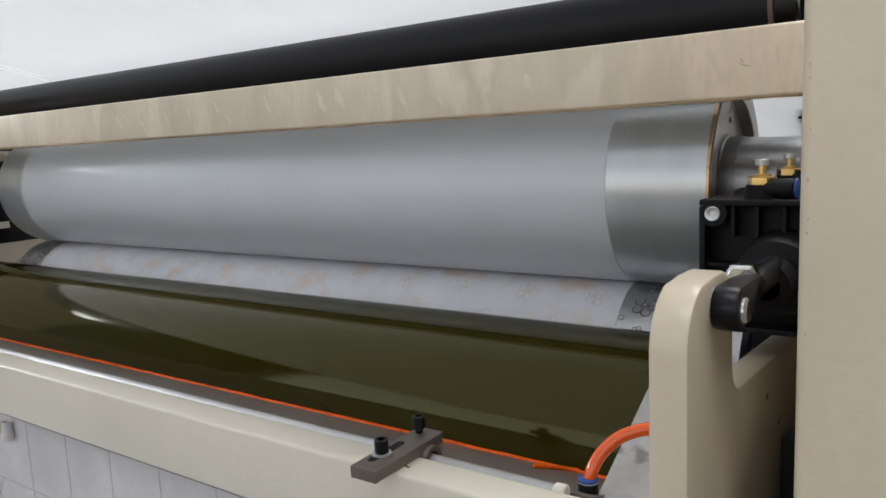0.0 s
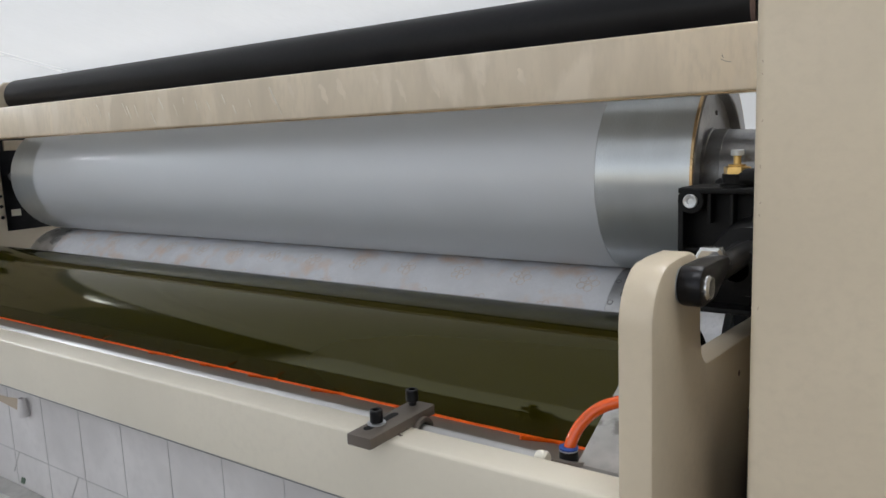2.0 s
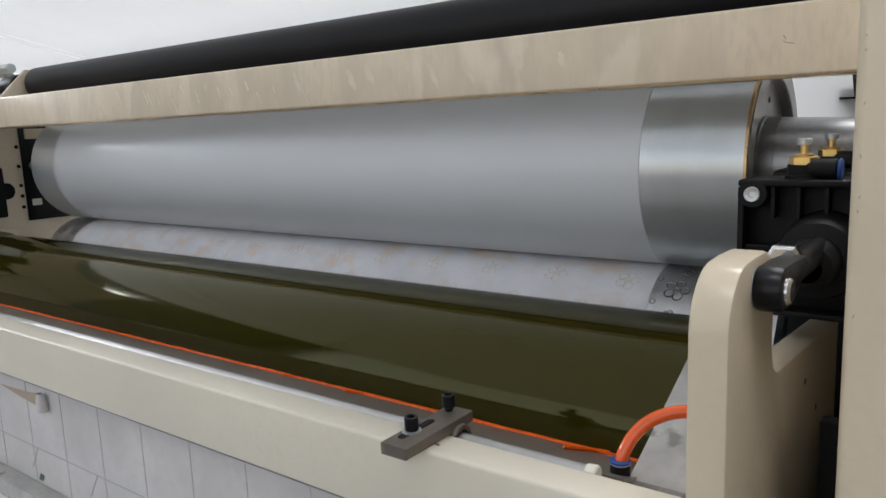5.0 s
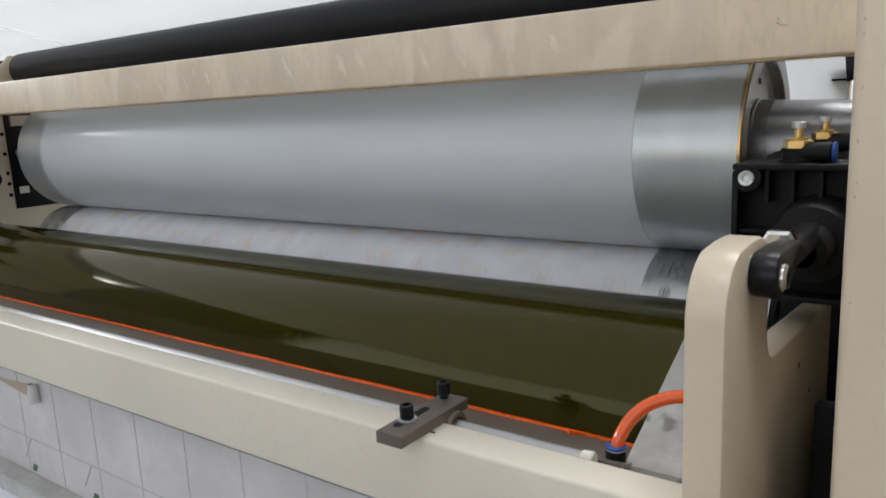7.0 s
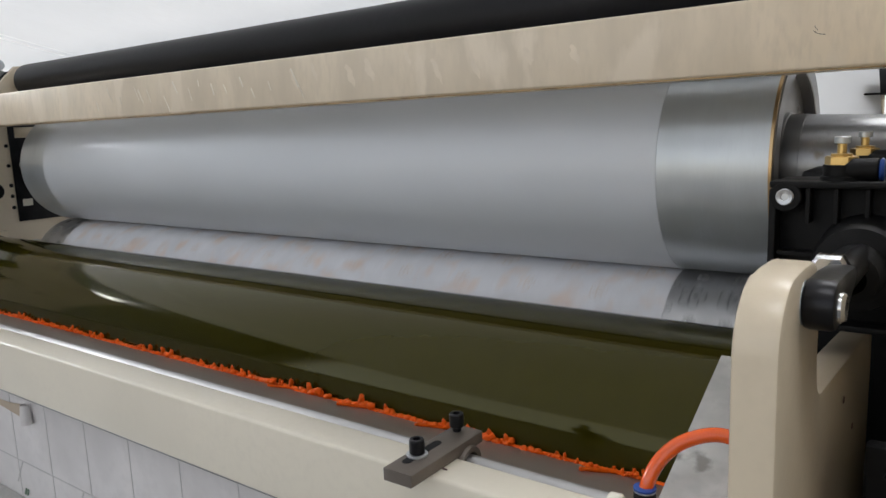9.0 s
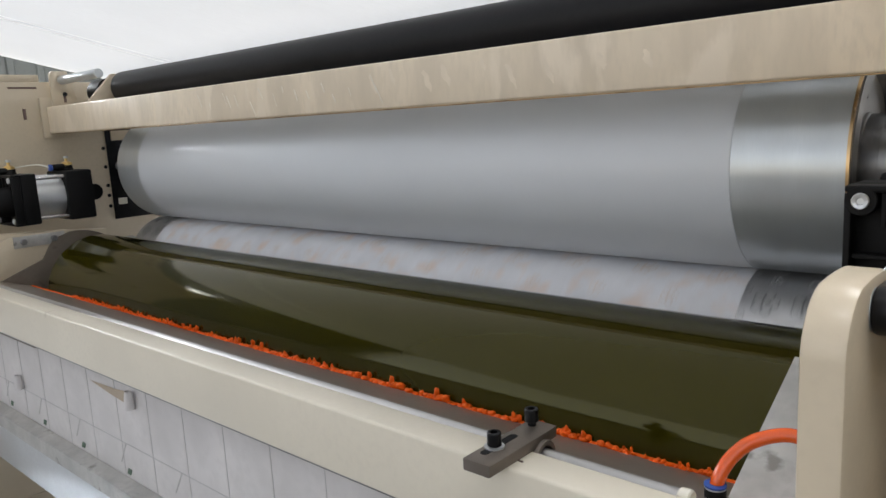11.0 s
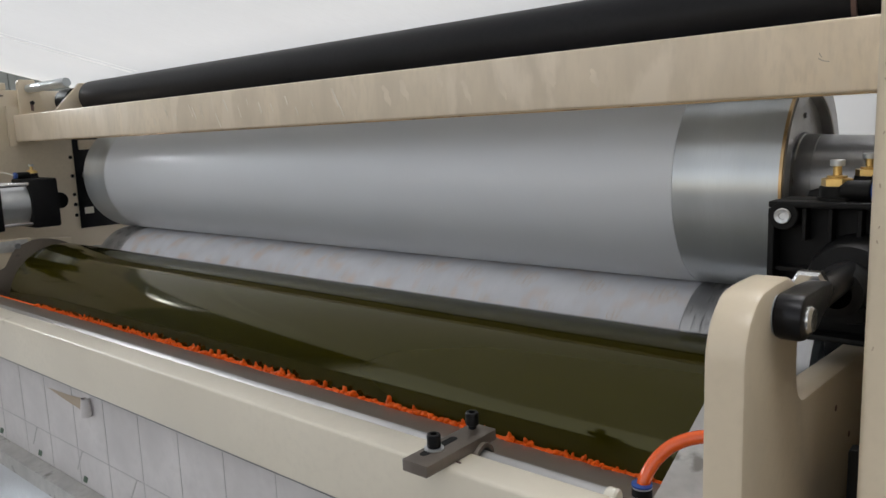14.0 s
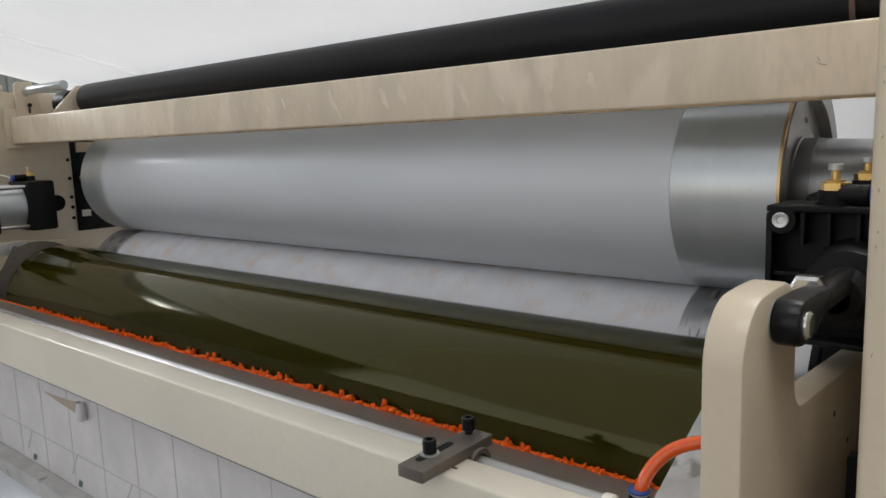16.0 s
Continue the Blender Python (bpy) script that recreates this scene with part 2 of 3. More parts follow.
# ---------- hall ----------
def hall():
    f = part("floor", box(-9, 6, -6, 7, -0.2, 0, 0), CONCRETE)
    tagged(f, "grey concrete factory floor", "floor", kind="structure")
    for n, b, m in (("wall_north", (-9, 6, 7, 7.2, 0, 5.6), WALL), ("wall_east", (6, 6.2, -6, 7, 0, 5.6), WALL)):
        tagged(part(n, box(*b, 0), m), "pale painted factory wall", "wall", kind="structure")
    # unseen wall behind the camera: opened for the fill lamp, dark to dim reflections
    bm = bmesh.new()
    for b in ((-9, 6, -6.2, -6, 0, 0.8), (-9, 6, -6.2, -6, 5.0, 5.6), (-9, -8.1, -6.2, -6, 0.8, 5.0), (5.7, 6, -6.2, -6, 0.8, 5.0)):
        box(*b, 0, bm)
    tagged(part("wall_south", bm, PANEL), "unseen dark grey-green wall opened for an added fill lamp", "wall", kind="structure")
    bm = bmesh.new()
    for b in ((-9.2, -9, -6, 7, 0, 2.95), (-9.2, -9, -6, 7, 4.65, 5.6), (-9.2, -9, -6, -2.15, 2.95, 4.65), (-9.2, -9, 1.45, 7, 2.95, 4.65)):
        box(*b, 0, bm)
    w = part("wall_west", bm, PANEL)
    tagged(w, "dark grey-green ribbed metal wall", "wall", kind="structure")
    for k in range(44):
        y = -5.9 + k * 0.3
        if not -2.25 < y < 1.5:
            part("rib", box(-9, -8.96, y, y + 0.08, 0, 5.6, 0.01, None, 1), PANEL, w)
    bm = bmesh.new()
    for b in ((-9, 6, -6, -1.5, 5.6, 5.8), (-9, 6, -0.1, 2.7, 5.6, 5.8), (-9, 6, 4.1, 7, 5.6, 5.8), (-9, -6.5, -1.5, -0.1, 5.6, 5.8), (2.1, 6, -1.5, -0.1, 5.6, 5.8), (-9, -6.5, 2.7, 4.1, 5.6, 5.8), (2.1, 6, 2.7, 4.1, 5.6, 5.8)):
        box(*b, 0, bm)
    tagged(part("ceiling", bm, CEIL), "grey sheet ceiling with skylight openings", "ceiling", kind="structure")


hall()

# ---------- machine frame ----------
FAR, NEAR = -2.42, -0.02          # inner faces of the two side frames
SY, SZ, SR = 1.15, 1.2495, 0.1426     # grey top roller
EY, EZ, ER = 1.15, 0.9855, 0.1198      # embossing roller
RY, RZ, RR = 0.893, 0.963, 0.1315     # rubber roller
BY, BZ, BR = 1.12, 1.475, 0.046       # black guide roller


def frames():
    fr = thing("machine_frame", "cream painted steel frame of a tissue embossing machine", "machine frame")
    # far side plate with the journal slot
    slot = [(1.125, 1.10), (1.19, 1.09), (1.30, 1.10), (1.30, 1.40), (1.125, 1.41)]
    outline = [(0.57, 0.0), (1.75, 0.0), (1.75, 1.40), (1.30, 1.505), (0.30, 1.505), (0.30, 0.9), (0.57, 0.9)]
    side = part("side_plate", prism(outline, FAR - 0.05, FAR, 0.002, [slot]), CREAM, fr)
    for z in (1.306, 1.249, 1.192, 1.161, 1.128):
        part("bolt_hole", rod(FAR - 0.001, FAR + 0.0015, 0.0055, 'x', (0, 1.118 - 0.005, z), 16, 0.0004), BLACK, side)
    part("side_shelf", box(FAR - 0.4, FAR, 0.30, 0.955, 1.505, 1.525, 0.002), CREAM, fr)
    part("corner_block", box(FAR, FAR + 0.012, 0.945, 1.045, 1.345, 1.46, 0.002), CREAM, fr)
    part("slot_plug", box(FAR, FAR + 0.003, 0.90, 0.908, 1.40, 1.43, 0.0005), MARK, fr)
    for y in (0.77, 0.87):
        part("lift_slot", box(FAR + 0.0002, FAR + 0.0015, y, y + 0.075, 1.486, 1.491, 0), MARK, fr)
    # near post and its side plate
    part("near_post", box(-0.16, 0.16, 0.567, 0.70, 0.0, 2.3, 0.006, None, 3), CREAM, fr)
    outline = [(0.70, 0.0), (1.75, 0.0), (1.75, 1.40), (1.30, 1.505), (1.0, 1.505), (0.96, 1.44), (0.70, 1.44)]
    part("side_plate", prism(outline, NEAR, NEAR + 0.05, 0.002), CREAM, fr)
    # cross beam
    beam = part("cross_beam", box(FAR + 0.012, NEAR, 0.96, 1.036, 1.357, 1.433, 0.004, None, 3), CREAM_FLAT, fr, "scuffed cream box-section beam")
    part("edge_rust", box(FAR + 0.012, NEAR, 0.9618, 0.968, 1.3556, 1.3569, 0.0004), COPPER, beam, "rust-brown lower edge")
    rnd = random.Random(4)
    # short slanting scratches, and broad pale rubbed places between them
    for k in range(17):
        x = -1.62 + 0.038 * k + rnd.uniform(-0.02, 0.02)
        z = 1.402 + rnd.uniform(-0.014, 0.016)
        l, lean = rnd.uniform(0.010, 0.030), rnd.uniform(0.25, 0.6)
        part("scratch", hose([(x, 0.9597, z), (x + lean * l * 0.5, 0.9597, z - l * 0.48), (x + lean * l, 0.9597, z - l)], rnd.uniform(0.0005, 0.0013), 6, None, 2), SCRATCH, beam)
    for k in range(9):
        x = -1.05 + 0.062 * k + rnd.uniform(-0.015, 0.015)
        z, l, w = 1.415 + rnd.uniform(-0.01, 0.008), rnd.uniform(0.02, 0.04), rnd.uniform(0.004, 0.010)
        bm = bmesh.new()
        ring = []
        for j in range(14):
            a = 2 * math.pi * j / 14
            u, v = w * math.cos(a) * rnd.uniform(0.7, 1.2), l * 0.5 * math.sin(a) * rnd.uniform(0.8, 1.1)
            ring.append(bm.verts.new((x + u * (1 if j % 3 else 0.5) - 0.45 * v, 0.95985, z - l * 0.5 + v)))
        bm.faces.new(ring)
        part("rubbed_place", bm, RUBBED, beam)
    for x, z, l in ((-0.284, 1.392, 0.011), (-0.283, 1.397, 0.003)):
        part("scuff", hose([(x, 0.9597, z + 0.003), (x + l * 0.4, 0.9597, z), (x + l, 0.9597, z - 0.0015)], 0.0003, 6, None, 3), GUNMETAL, beam)
    for k, z in enumerate((1.352, 1.323, 1.294, 1.270, 1.262, 1.20, 1.36)):
        part("paint_chip", hose([(-0.1555 + 0.0012 * (k % 2), 0.5671, z), (-0.1550, 0.5671, z - 0.0012 - 0.0006 * (k % 3))], 0.00045, 6, None, 2), TAN, fr)


frames()


def front_rail():
    fr = thing("front_rail", "cream painted box rail along the front of the ink trough", "rail")
    part("rail", box(FAR + 0.004, -0.25, 0.572, 0.612, 0.956, 1.033, 0.0035, None, 3), CREAM_PALE, fr)
    part("underlip", box(FAR + 0.004, -0.25, 0.575, 0.60, 0.9535, 0.956, 0.0005), STEEL_DARK, fr)
    part("scuff", hose([(-0.497, 0.587, 1.0331), (-0.490, 0.588, 1.0331), (-0.482, 0.587, 1.0331)], 0.0011, 6, None, 3), MARK, fr)
    part("scuff", hose([(-0.490, 0.583, 1.0331), (-0.489, 0.592, 1.0331)], 0.0007, 6, None, 3), MARK, fr)


front_rail()


# ---------- rollers ----------
def silver_roller():
    r = thing("top_roller", "grey coated steel roller with polished bare ends", "roller", pose(0, SY, SZ))
    x0, x1 = -2.11, -0.331
    part("sleeve", lathe([(-1.992, SR - 0.0005), (-1.9915, SR + 0.0004), (-0.4625, SR + 0.0004), (-0.462, SR - 0.0005)], steps=128), SILVER, r, "matt grey coating")
    part("end_band", lathe([(-0.462, SR), (x1, SR), (x1, SR * 0.8)], steps=128), STEEL, r, "polished bare steel end")
    part("end_band", lathe([(x0, SR * 0.6), (x0, SR), (-1.992, SR)], steps=128), STEEL, r, "polished bare steel end")
    part("rim", lathe([(x1 - 0.002, SR + 0.0008), (x1 + 0.0015, SR + 0.0008), (x1 + 0.0015, SR - 0.004)], steps=128), COPPER, r, "bronze coloured rim")
    part("end_face", lathe([(x1 + 0.001, SR - 0.003), (x1 + 0.003, SR - 0.005), (x1 + 0.003, SR * 0.815), (x1 + 0.002, SR * 0.805), (x1 - 0.012, SR * 0.80), (x1 - 0.012, 0.055)], steps=96), STEEL_DARK, r)
    part("journal", lathe([(x1 - 0.012, 0.066), (x1 - 0.008, 0.066), (x1 - 0.007, 0.064), (x1 + 0.012, 0.0635), (x1 + 0.0125, 0.0628), (x1 + 0.20, 0.056), (NEAR - 0.02, 0.054), (NEAR - 0.02, 0.02)], steps=64), STEEL_DARK, r)
    part("journal", lathe([(x0 + 0.002, 0.0215), (-2.20, 0.020), (-2.205, 0.013), (FAR + 0.012, 0.013), (FAR + 0.008, 0.006)], steps=48), STEEL_DARK, r)
    for k in range(6):
        a = radians(60 * k + 20)
        part("bolt", rod(x1 - 0.013, x1 - 0.009, 0.004, 'x', (0, 0.088 * math.cos(a), 0.088 * math.sin(a)), 12), STEEL_DARK, r)
    return r


def flower(bm, a0, x0, radius, size, thick, proud):
    """A five-petal outline wrapped on a roller of that radius."""
    def wrap(u, v):
        a = a0 + v / radius
        return (x0 + u, (radius + proud) * math.cos(a), (radius + proud) * math.sin(a))
    for p in range(5):
        c = 2 * math.pi * p / 5
        cu, cv = 0.62 * size * math.cos(c), 0.62 * size * math.sin(c)
        pts = [wrap(cu + 0.36 * size * math.cos(t), cv + 0.36 * size * math.sin(t)) for t in [2 * math.pi * k / 9 for k in range(10)]]
        hose(pts, thick, 5, bm, 1)
    pts = [wrap(0.2 * size * math.cos(t), 0.2 * size * math.sin(t)) for t in [2 * math.pi * k / 7 for k in range(8)]]
    hose(pts, thick, 5, bm, 1)


def emboss_roller():
    r = thing("embossing_roller", "engraved steel embossing roller wrapped in white printed tissue", "roller", pose(0, EY, EZ))
    part("core", lathe([(-2.152, ER * 0.7), (-2.152, ER), (-0.30, ER), (-0.30, ER * 0.7)], steps=128), DARK_STEEL, r, "bare engraved steel roller ends")
    part("tissue", lathe([(-2.036, ER), (-2.036, ER + 0.0006), (-0.469, ER + 0.0006), (-0.469, ER)], steps=128), SLEEVE, r, "white tissue layer wrapped on the roller")
    part("journal", rod(-2.40, -0.04, 0.045, steps=32), STEEL, r)
    rnd = random.Random(7)
    bm, bq = bmesh.new(), bmesh.new()
    for x in (-0.434, -0.385, -2.062, -2.12):
        for k in range(18):
            flower(bm, radians(125.7 + 20 * k), x + rnd.uniform(-0.004, 0.004), ER, (0.0185, 0.0085)[k % 2], 0.0011, 0.0002)
    for k in range(18):
        pts = [(-0.4635 + 0.004 * math.cos(t), ER * math.cos(radians(136.6 + 20 * k) + 0.004 * math.sin(t) / ER), ER * math.sin(radians(136.6 + 20 * k) + 0.004 * math.sin(t) / ER)) for t in [2 * math.pi * n / 8 for n in range(9)]]
        hose(pts, 0.0008, 5, bm, 1)
    tagged(part("flower_relief", bm, STEEL_DARK, r, "dark engraved flower pattern"), kind="stuff")
    for i in range(14):
        for k in range(7):
            a = radians(121) + 2 * math.pi * k / 7
            flower(bq, a, -2.025 + i * 0.1166, ER, 0.019, 0.0011, -0.0001)
            if i < 13:
                flower(bq, a + math.pi / 7, -1.967 + i * 0.1166, ER, 0.014, 0.0010, -0.0001)
    tagged(part("flower_print", bq, PRINT, r, "pale orange printed flowers"), kind="stuff")
    return r


def rubber_roller():
    r = thing("ink_roller", "glossy olive rubber ink roller", "roller", pose(0, RY, RZ))
    part("sleeve", lathe([(-2.035, RR * 0.9), (-2.035, RR - 0.004), (-2.031, RR), (-0.309, RR), (-0.305, RR - 0.004), (-0.305, RR * 0.9)], steps=160), RUBBER, r)
    part("end_disc", lathe([(-2.033, RR * 0.9), (-2.033, 0.04)], steps=64), STEEL_DARK, r)
    part("end_disc", lathe([(-0.307, RR * 0.9), (-0.307, 0.04)], steps=64), STEEL_DARK, r)
    part("journal", rod(-2.155, -0.25, 0.04), STEEL, r)
    return r


def guide_roller():
    r = thing("guide_roller", "black rubber-covered guide roller", "roller", pose(0, BY, BZ))
    part("sleeve", lathe([(-2.234, BR * 0.6), (-2.234, BR - 0.001), (-2.233, BR), (-0.28, BR), (-0.279, BR - 0.001), (-0.279, BR * 0.6)], steps=96), BLACK_ROLL, r)
    part("collar", lathe([(-0.279, 0.04), (-0.25, 0.04), (-0.25, 0.02)], steps=48), BLACK_STEEL, r)
    part("ring", lathe([(-0.2795, BR + 0.0004), (-0.274, BR + 0.0004), (-0.274, 0.03)], steps=64), MARK, r)
    part("journal", rod(-2.44, -0.06, 0.018), STEEL, r)
    return r


TOP, EMB, RUB, GUI = silver_roller(), emboss_roller(), rubber_roller(), guide_roller()


# ---------- overhead web ----------
SLOPE = 0.23


def web_height(y):
    return BZ + BR + 0.0008 + SLOPE * (BY - 0.01 - y)


def paper_web():
    """White tissue that runs down to the guide roller and away behind the machine."""
    bm = bmesh.new()
    x0, x1, nx = -2.43, -0.26, 150
    top = BZ + BR + 0.0008
    path = [(-1.9 + 0.1 * k, web_height(-1.9 + 0.1 * k)) for k in range(30)]
    path += [(BY + (BR + 0.0008) * math.sin(radians(a)), BZ + (BR + 0.0008) * math.cos(radians(a))) for a in (-8, 5, 20, 35, 50)]
    y, z = path[-1]
    path += [(y + 0.09 * k, z - 0.105 * k) for k in range(1, 9)]
    grid = []
    for j, (y, z) in enumerate(path):
        row = []
        for i in range(nx + 1):
            x = x0 + (x1 - x0) * i / nx
            lift = 0.0
            if y < BY - 0.02:
                far = min(1.0, (BY - y) / 0.5)
                lift = far * (0.004 * noise.noise(Vector((x * 7, y * 0.35, 0))) + 0.0025 * noise.noise(Vector((x * 26, y * 0.5, 3))))
            row.append(bm.verts.new((x, y, z + lift)))
        grid.append(row)
    for a, b in zip(grid, grid[1:]):
        for i in range(nx):
            bm.faces.new((a[i], a[i + 1], b[i + 1], b[i]))
    w = thing("tissue_web", "broad white tissue web running over the black guide roller", "paper web")
    part("sheet", bm, PAPER, w, "", 80)
    folds = []
    for k, (x, r) in enumerate(((-1.96, 0.0030), (-1.925, 0.0012))):
        fold = bmesh.new()
        pts = [(0.0, BY - 0.02 - 0.14 * j, web_height(BY - 0.02 - 0.14 * j) - 0.0004) for j in range(16)]
        rows = []
        for j, (px_, py, pz) in enumerate(pts):
            h = r * min(1.0, 0.25 + j / 4) 
            rows.append([fold.verts.new((px_ + (0.02 * noise.noise(Vector((k, py * 0.8, 5)))) + r * 3.0 * u, py, pz - 0.0003 - 0.35 * h * (1 - u * u) ** 2)) for u in (-1, -0.6, -0.25, 0, 0.25, 0.6, 1)])
        for a, b in zip(rows, rows[1:]):
            for i in range(6):
                fold.faces.new((a[i], a[i + 1], b[i + 1], b[i]))
        ob = part("fold", fold, CREASE, w, "lengthwise crease", 80)
        ob.location = (x, 0, 0)
        folds.append((ob, x))
    return w, folds


WEB, FOLDS = paper_web()


# ---------- swing arms ----------
def swing_arm(x0, x1, label):
    out = [(0.55, 0.42), (0.55, 1.172)] + arc(0.594, 1.178, 0.044, 178, 100, 8) + [(0.612, 1.2225)] + arc(0.638, 1.191, 0.031, 86, -4, 7) + [(0.669, 1.150)]
    out += arc(0.700, 1.146, 0.030, 188, 262, 6) + [(0.98, 1.092), (0.98, 0.42)]
    a = thing("swing_arm", label, "machine arm")
    part("arm_plate", prism(out, x0, x1, 0.004), CREAM, a)
    for y, z in ((0.80, 1.075), (0.86, 1.03)):
        part("tapped_hole", rod(x1 - 0.001, x1 + 0.0006, 0.003, 'x', (0, y, z), 12, 0.0002), MARK, a)
    part("foot", box(x0, x1, 0.56, 0.96, 0.0, 0.419, 0.003), CREAM, a)
    return a


swing_arm(-0.247, -0.220, "cream painted steel swing arm with a rounded top and a notch")
swing_arm(-2.190, -2.163, "cream painted steel swing arm behind the ink trough")


# ---------- pneumatic cylinders ----------
def cylinder(dx, dy, side):
    ax, az, h = -0.226 + dx, 1.1915, 0.065
    c = thing("pneumatic_cylinder", "black and silver pneumatic cylinder with brass flow controls", "cylinder", pose(0, dy, 0), "pneumatic cylinders")

    def cap(name, y0, y1, front):
        bm = bmesh.new()
        face = y0 if front else y1
        back = y1 if front else y0
        lo, hi = min(face, back), max(face, back)
        if front:
            box(ax - h, ax + h, lo + 0.022, hi, az - h, az + h, 0.004, bm)
            body = part(name, bm, BLACK, c)
            for b in ((ax - h, ax + h, lo, lo + 0.0215, az + h - 0.006, az + h), (ax - h, ax + h, lo, lo + 0.0215, az - h, az - h + 0.006), (ax - h, ax - h + 0.006, lo, lo + 0.0215, az - h + 0.0065, az + h - 0.0065), (ax + h - 0.006, ax + h, lo, lo + 0.0215, az - h + 0.0065, az + h - 0.0065)):
                part("rim_wall", box(*b, 0.0015, None, 2), BLACK, body)
            for sx in (-1, 1):
                for sz in (-1, 1):
                    part("screw_lug", rod(lo - 0.0005, lo + 0.0215, 0.0135, 'y', (ax + sx * (h - 0.0135), 0, az + sz * (h - 0.0135)), 24, 0.001), BLACK, body)
            for k in (-0.034, -0.012, 0.012, 0.034):
                part("rib", box(ax + k - 0.002, ax + k + 0.002, lo + 0.004, lo + 0.0215, az + 0.028, az + h - 0.0065, 0.0005, None, 1), BLACK, body)
            part("rib", box(ax - h + 0.0065, ax - 0.02, lo + 0.006, lo + 0.0215, az - 0.002, az + 0.002, 0.0005, None, 1), BLACK, body)
            return body
        else:
            box(ax - h, ax + h, lo, hi, az - h, az + h, 0.006, bm)
        return part(name, bm, BLACK, c)

    front = cap("front_cap", 0.828, 0.888, True)
    cap("rear_cap", 0.96, 1.03, False)
    part("barrel", lathe([(0.886, 0.056), (0.962, 0.056)], 'y', (ax, 0, az), 64), ALU, c, "silver aluminium barrel")
    for sx in (-1, 1):
        for sz in (-1, 1):
            p = (ax + sx * (h - 0.0135), 0, az + sz * (h - 0.0135))
            part("tie_rod", rod(0.886, 0.963, 0.0055, 'y', p, 16), CHROME, c)
            s = part("cap_screw", lathe([(0.8268, 0.0030), (0.8252, 0.0036), (0.8242, 0.0066), (0.8249, 0.0073), (0.8285, 0.0073)], 'y', p, 24, None, True), ALU, front, "bright socket screw")
    part("boss", lathe([(0.851, 0.040), (0.812, 0.037), (0.800, 0.034), (0.797, 0.022), (0.760, 0.020), (0.757, 0.012)], 'y', (ax + 0.011, 0, az - 0.004), 48), BLACK, c, "black rod boss")
    rodp = part("piston_rod", lathe([(0.667, 0.0095), (0.669, 0.0105), (0.80, 0.0105)], 'y', (ax + 0.0130, 0, az + 0.0075), 32, None, True), BLACK_STEEL, c)
    part("lock_nut", lathe([(0.6815, 0.0130), (0.6835, 0.0158), (0.6925, 0.0158), (0.6950, 0.0130)], 'y', (ax + 0.0080, 0, az + 0.0135), 6, None, True), CHROME, c, "bright hexagon lock nut", )
    # clevis on the arm's outer face
    px, py, pz = ax + 0.008, 0.612, az + 0.0095
    out = arc(py, pz, 0.0160, 84, 276, 16) + [(0.640, pz - 0.0150), (0.664, pz - 0.006), (0.681, pz + 0.002), (0.681, pz + 0.0125), (0.650, pz + 0.0150)]
    cl = part("clevis", prism(out, px - 0.0015, px + 0.0175, 0.0035), BLACK_STEEL, c, "black steel clevis")
    part("clevis_pin", lathe([(px - 0.004, 0.0095), (px + 0.0195, 0.0095), (px + 0.0215, 0.008), (px + 0.0215, 0.002)], 'x', (0, py, pz - 0.001), 32, None, True), CHROME, cl, "bright steel pin")
    part("washer", lathe([(px - 0.0045, 0.014), (px - 0.0015, 0.014)], 'x', (0, py, pz), 32, None, True), STEEL, cl)
    bm = box(ax - 0.022, ax + 0.022, 1.028, 1.05, az - 0.022, az + 0.022, 0.003)
    rod(ax - 0.018, ax + 0.018, 0.022, 'x', (0, 1.052, az), 32, 0.002, bm)
    part("rear_pivot", bm, BLACK, c)
    x = -0.238 + dx
    for y, collar in ((0.853, 0), (0.997, 1)):
        b = part("flow_control", lathe([(1.2550, 0.0165), (1.2595, 0.0165), (1.2600, 0.0145), (1.2695, 0.0145)], 'z', (x, y, 0), 24, None, True), BLACK, c, "black and brass flow control")
        part("brass_nut", lathe([(1.2693, 0.012), (1.2700, 0.0134), (1.2765, 0.0134), (1.2773, 0.0110)], 'z', (x, y, 0), 6, None, True), BRASS, b)
        part("stem", lathe([(1.2770, 0.0085), (1.2792, 0.0088), (1.2797, 0.0038), (1.2895, 0.0038)], 'z', (x, y, 0), 20, None, True), BRASS, b)
        part("knob", lathe([(1.2880, 0.0056), (1.2885, 0.0064), (1.2935, 0.0064), (1.2940, 0.0056)], 'z', (x, y, 0), 20, None, True), STEEL, b)
        if side > 0:
            part("elbow", rod(x + 0.004, x + 0.030, 0.0098, 'x', (0, y - 0.004, 1.2655), 20), BLACK, b)
            part("collar", rod(x + 0.030, x + 0.0335, 0.0102, 'x', (0, y - 0.004, 1.2655), 20), BLUE, b, "blue push-fit collar")
        else:
            part("elbow", rod(y - 0.040, y - 0.008, 0.0088, 'y', (x + 0.004, 0, 1.2655), 20), BLACK, b)
            if collar:
                part("collar", rod(y - 0.048, y - 0.040, 0.0092, 'y', (x + 0.004, 0, 1.2655), 20), BLUE, b, "blue push-fit collar")
    return c


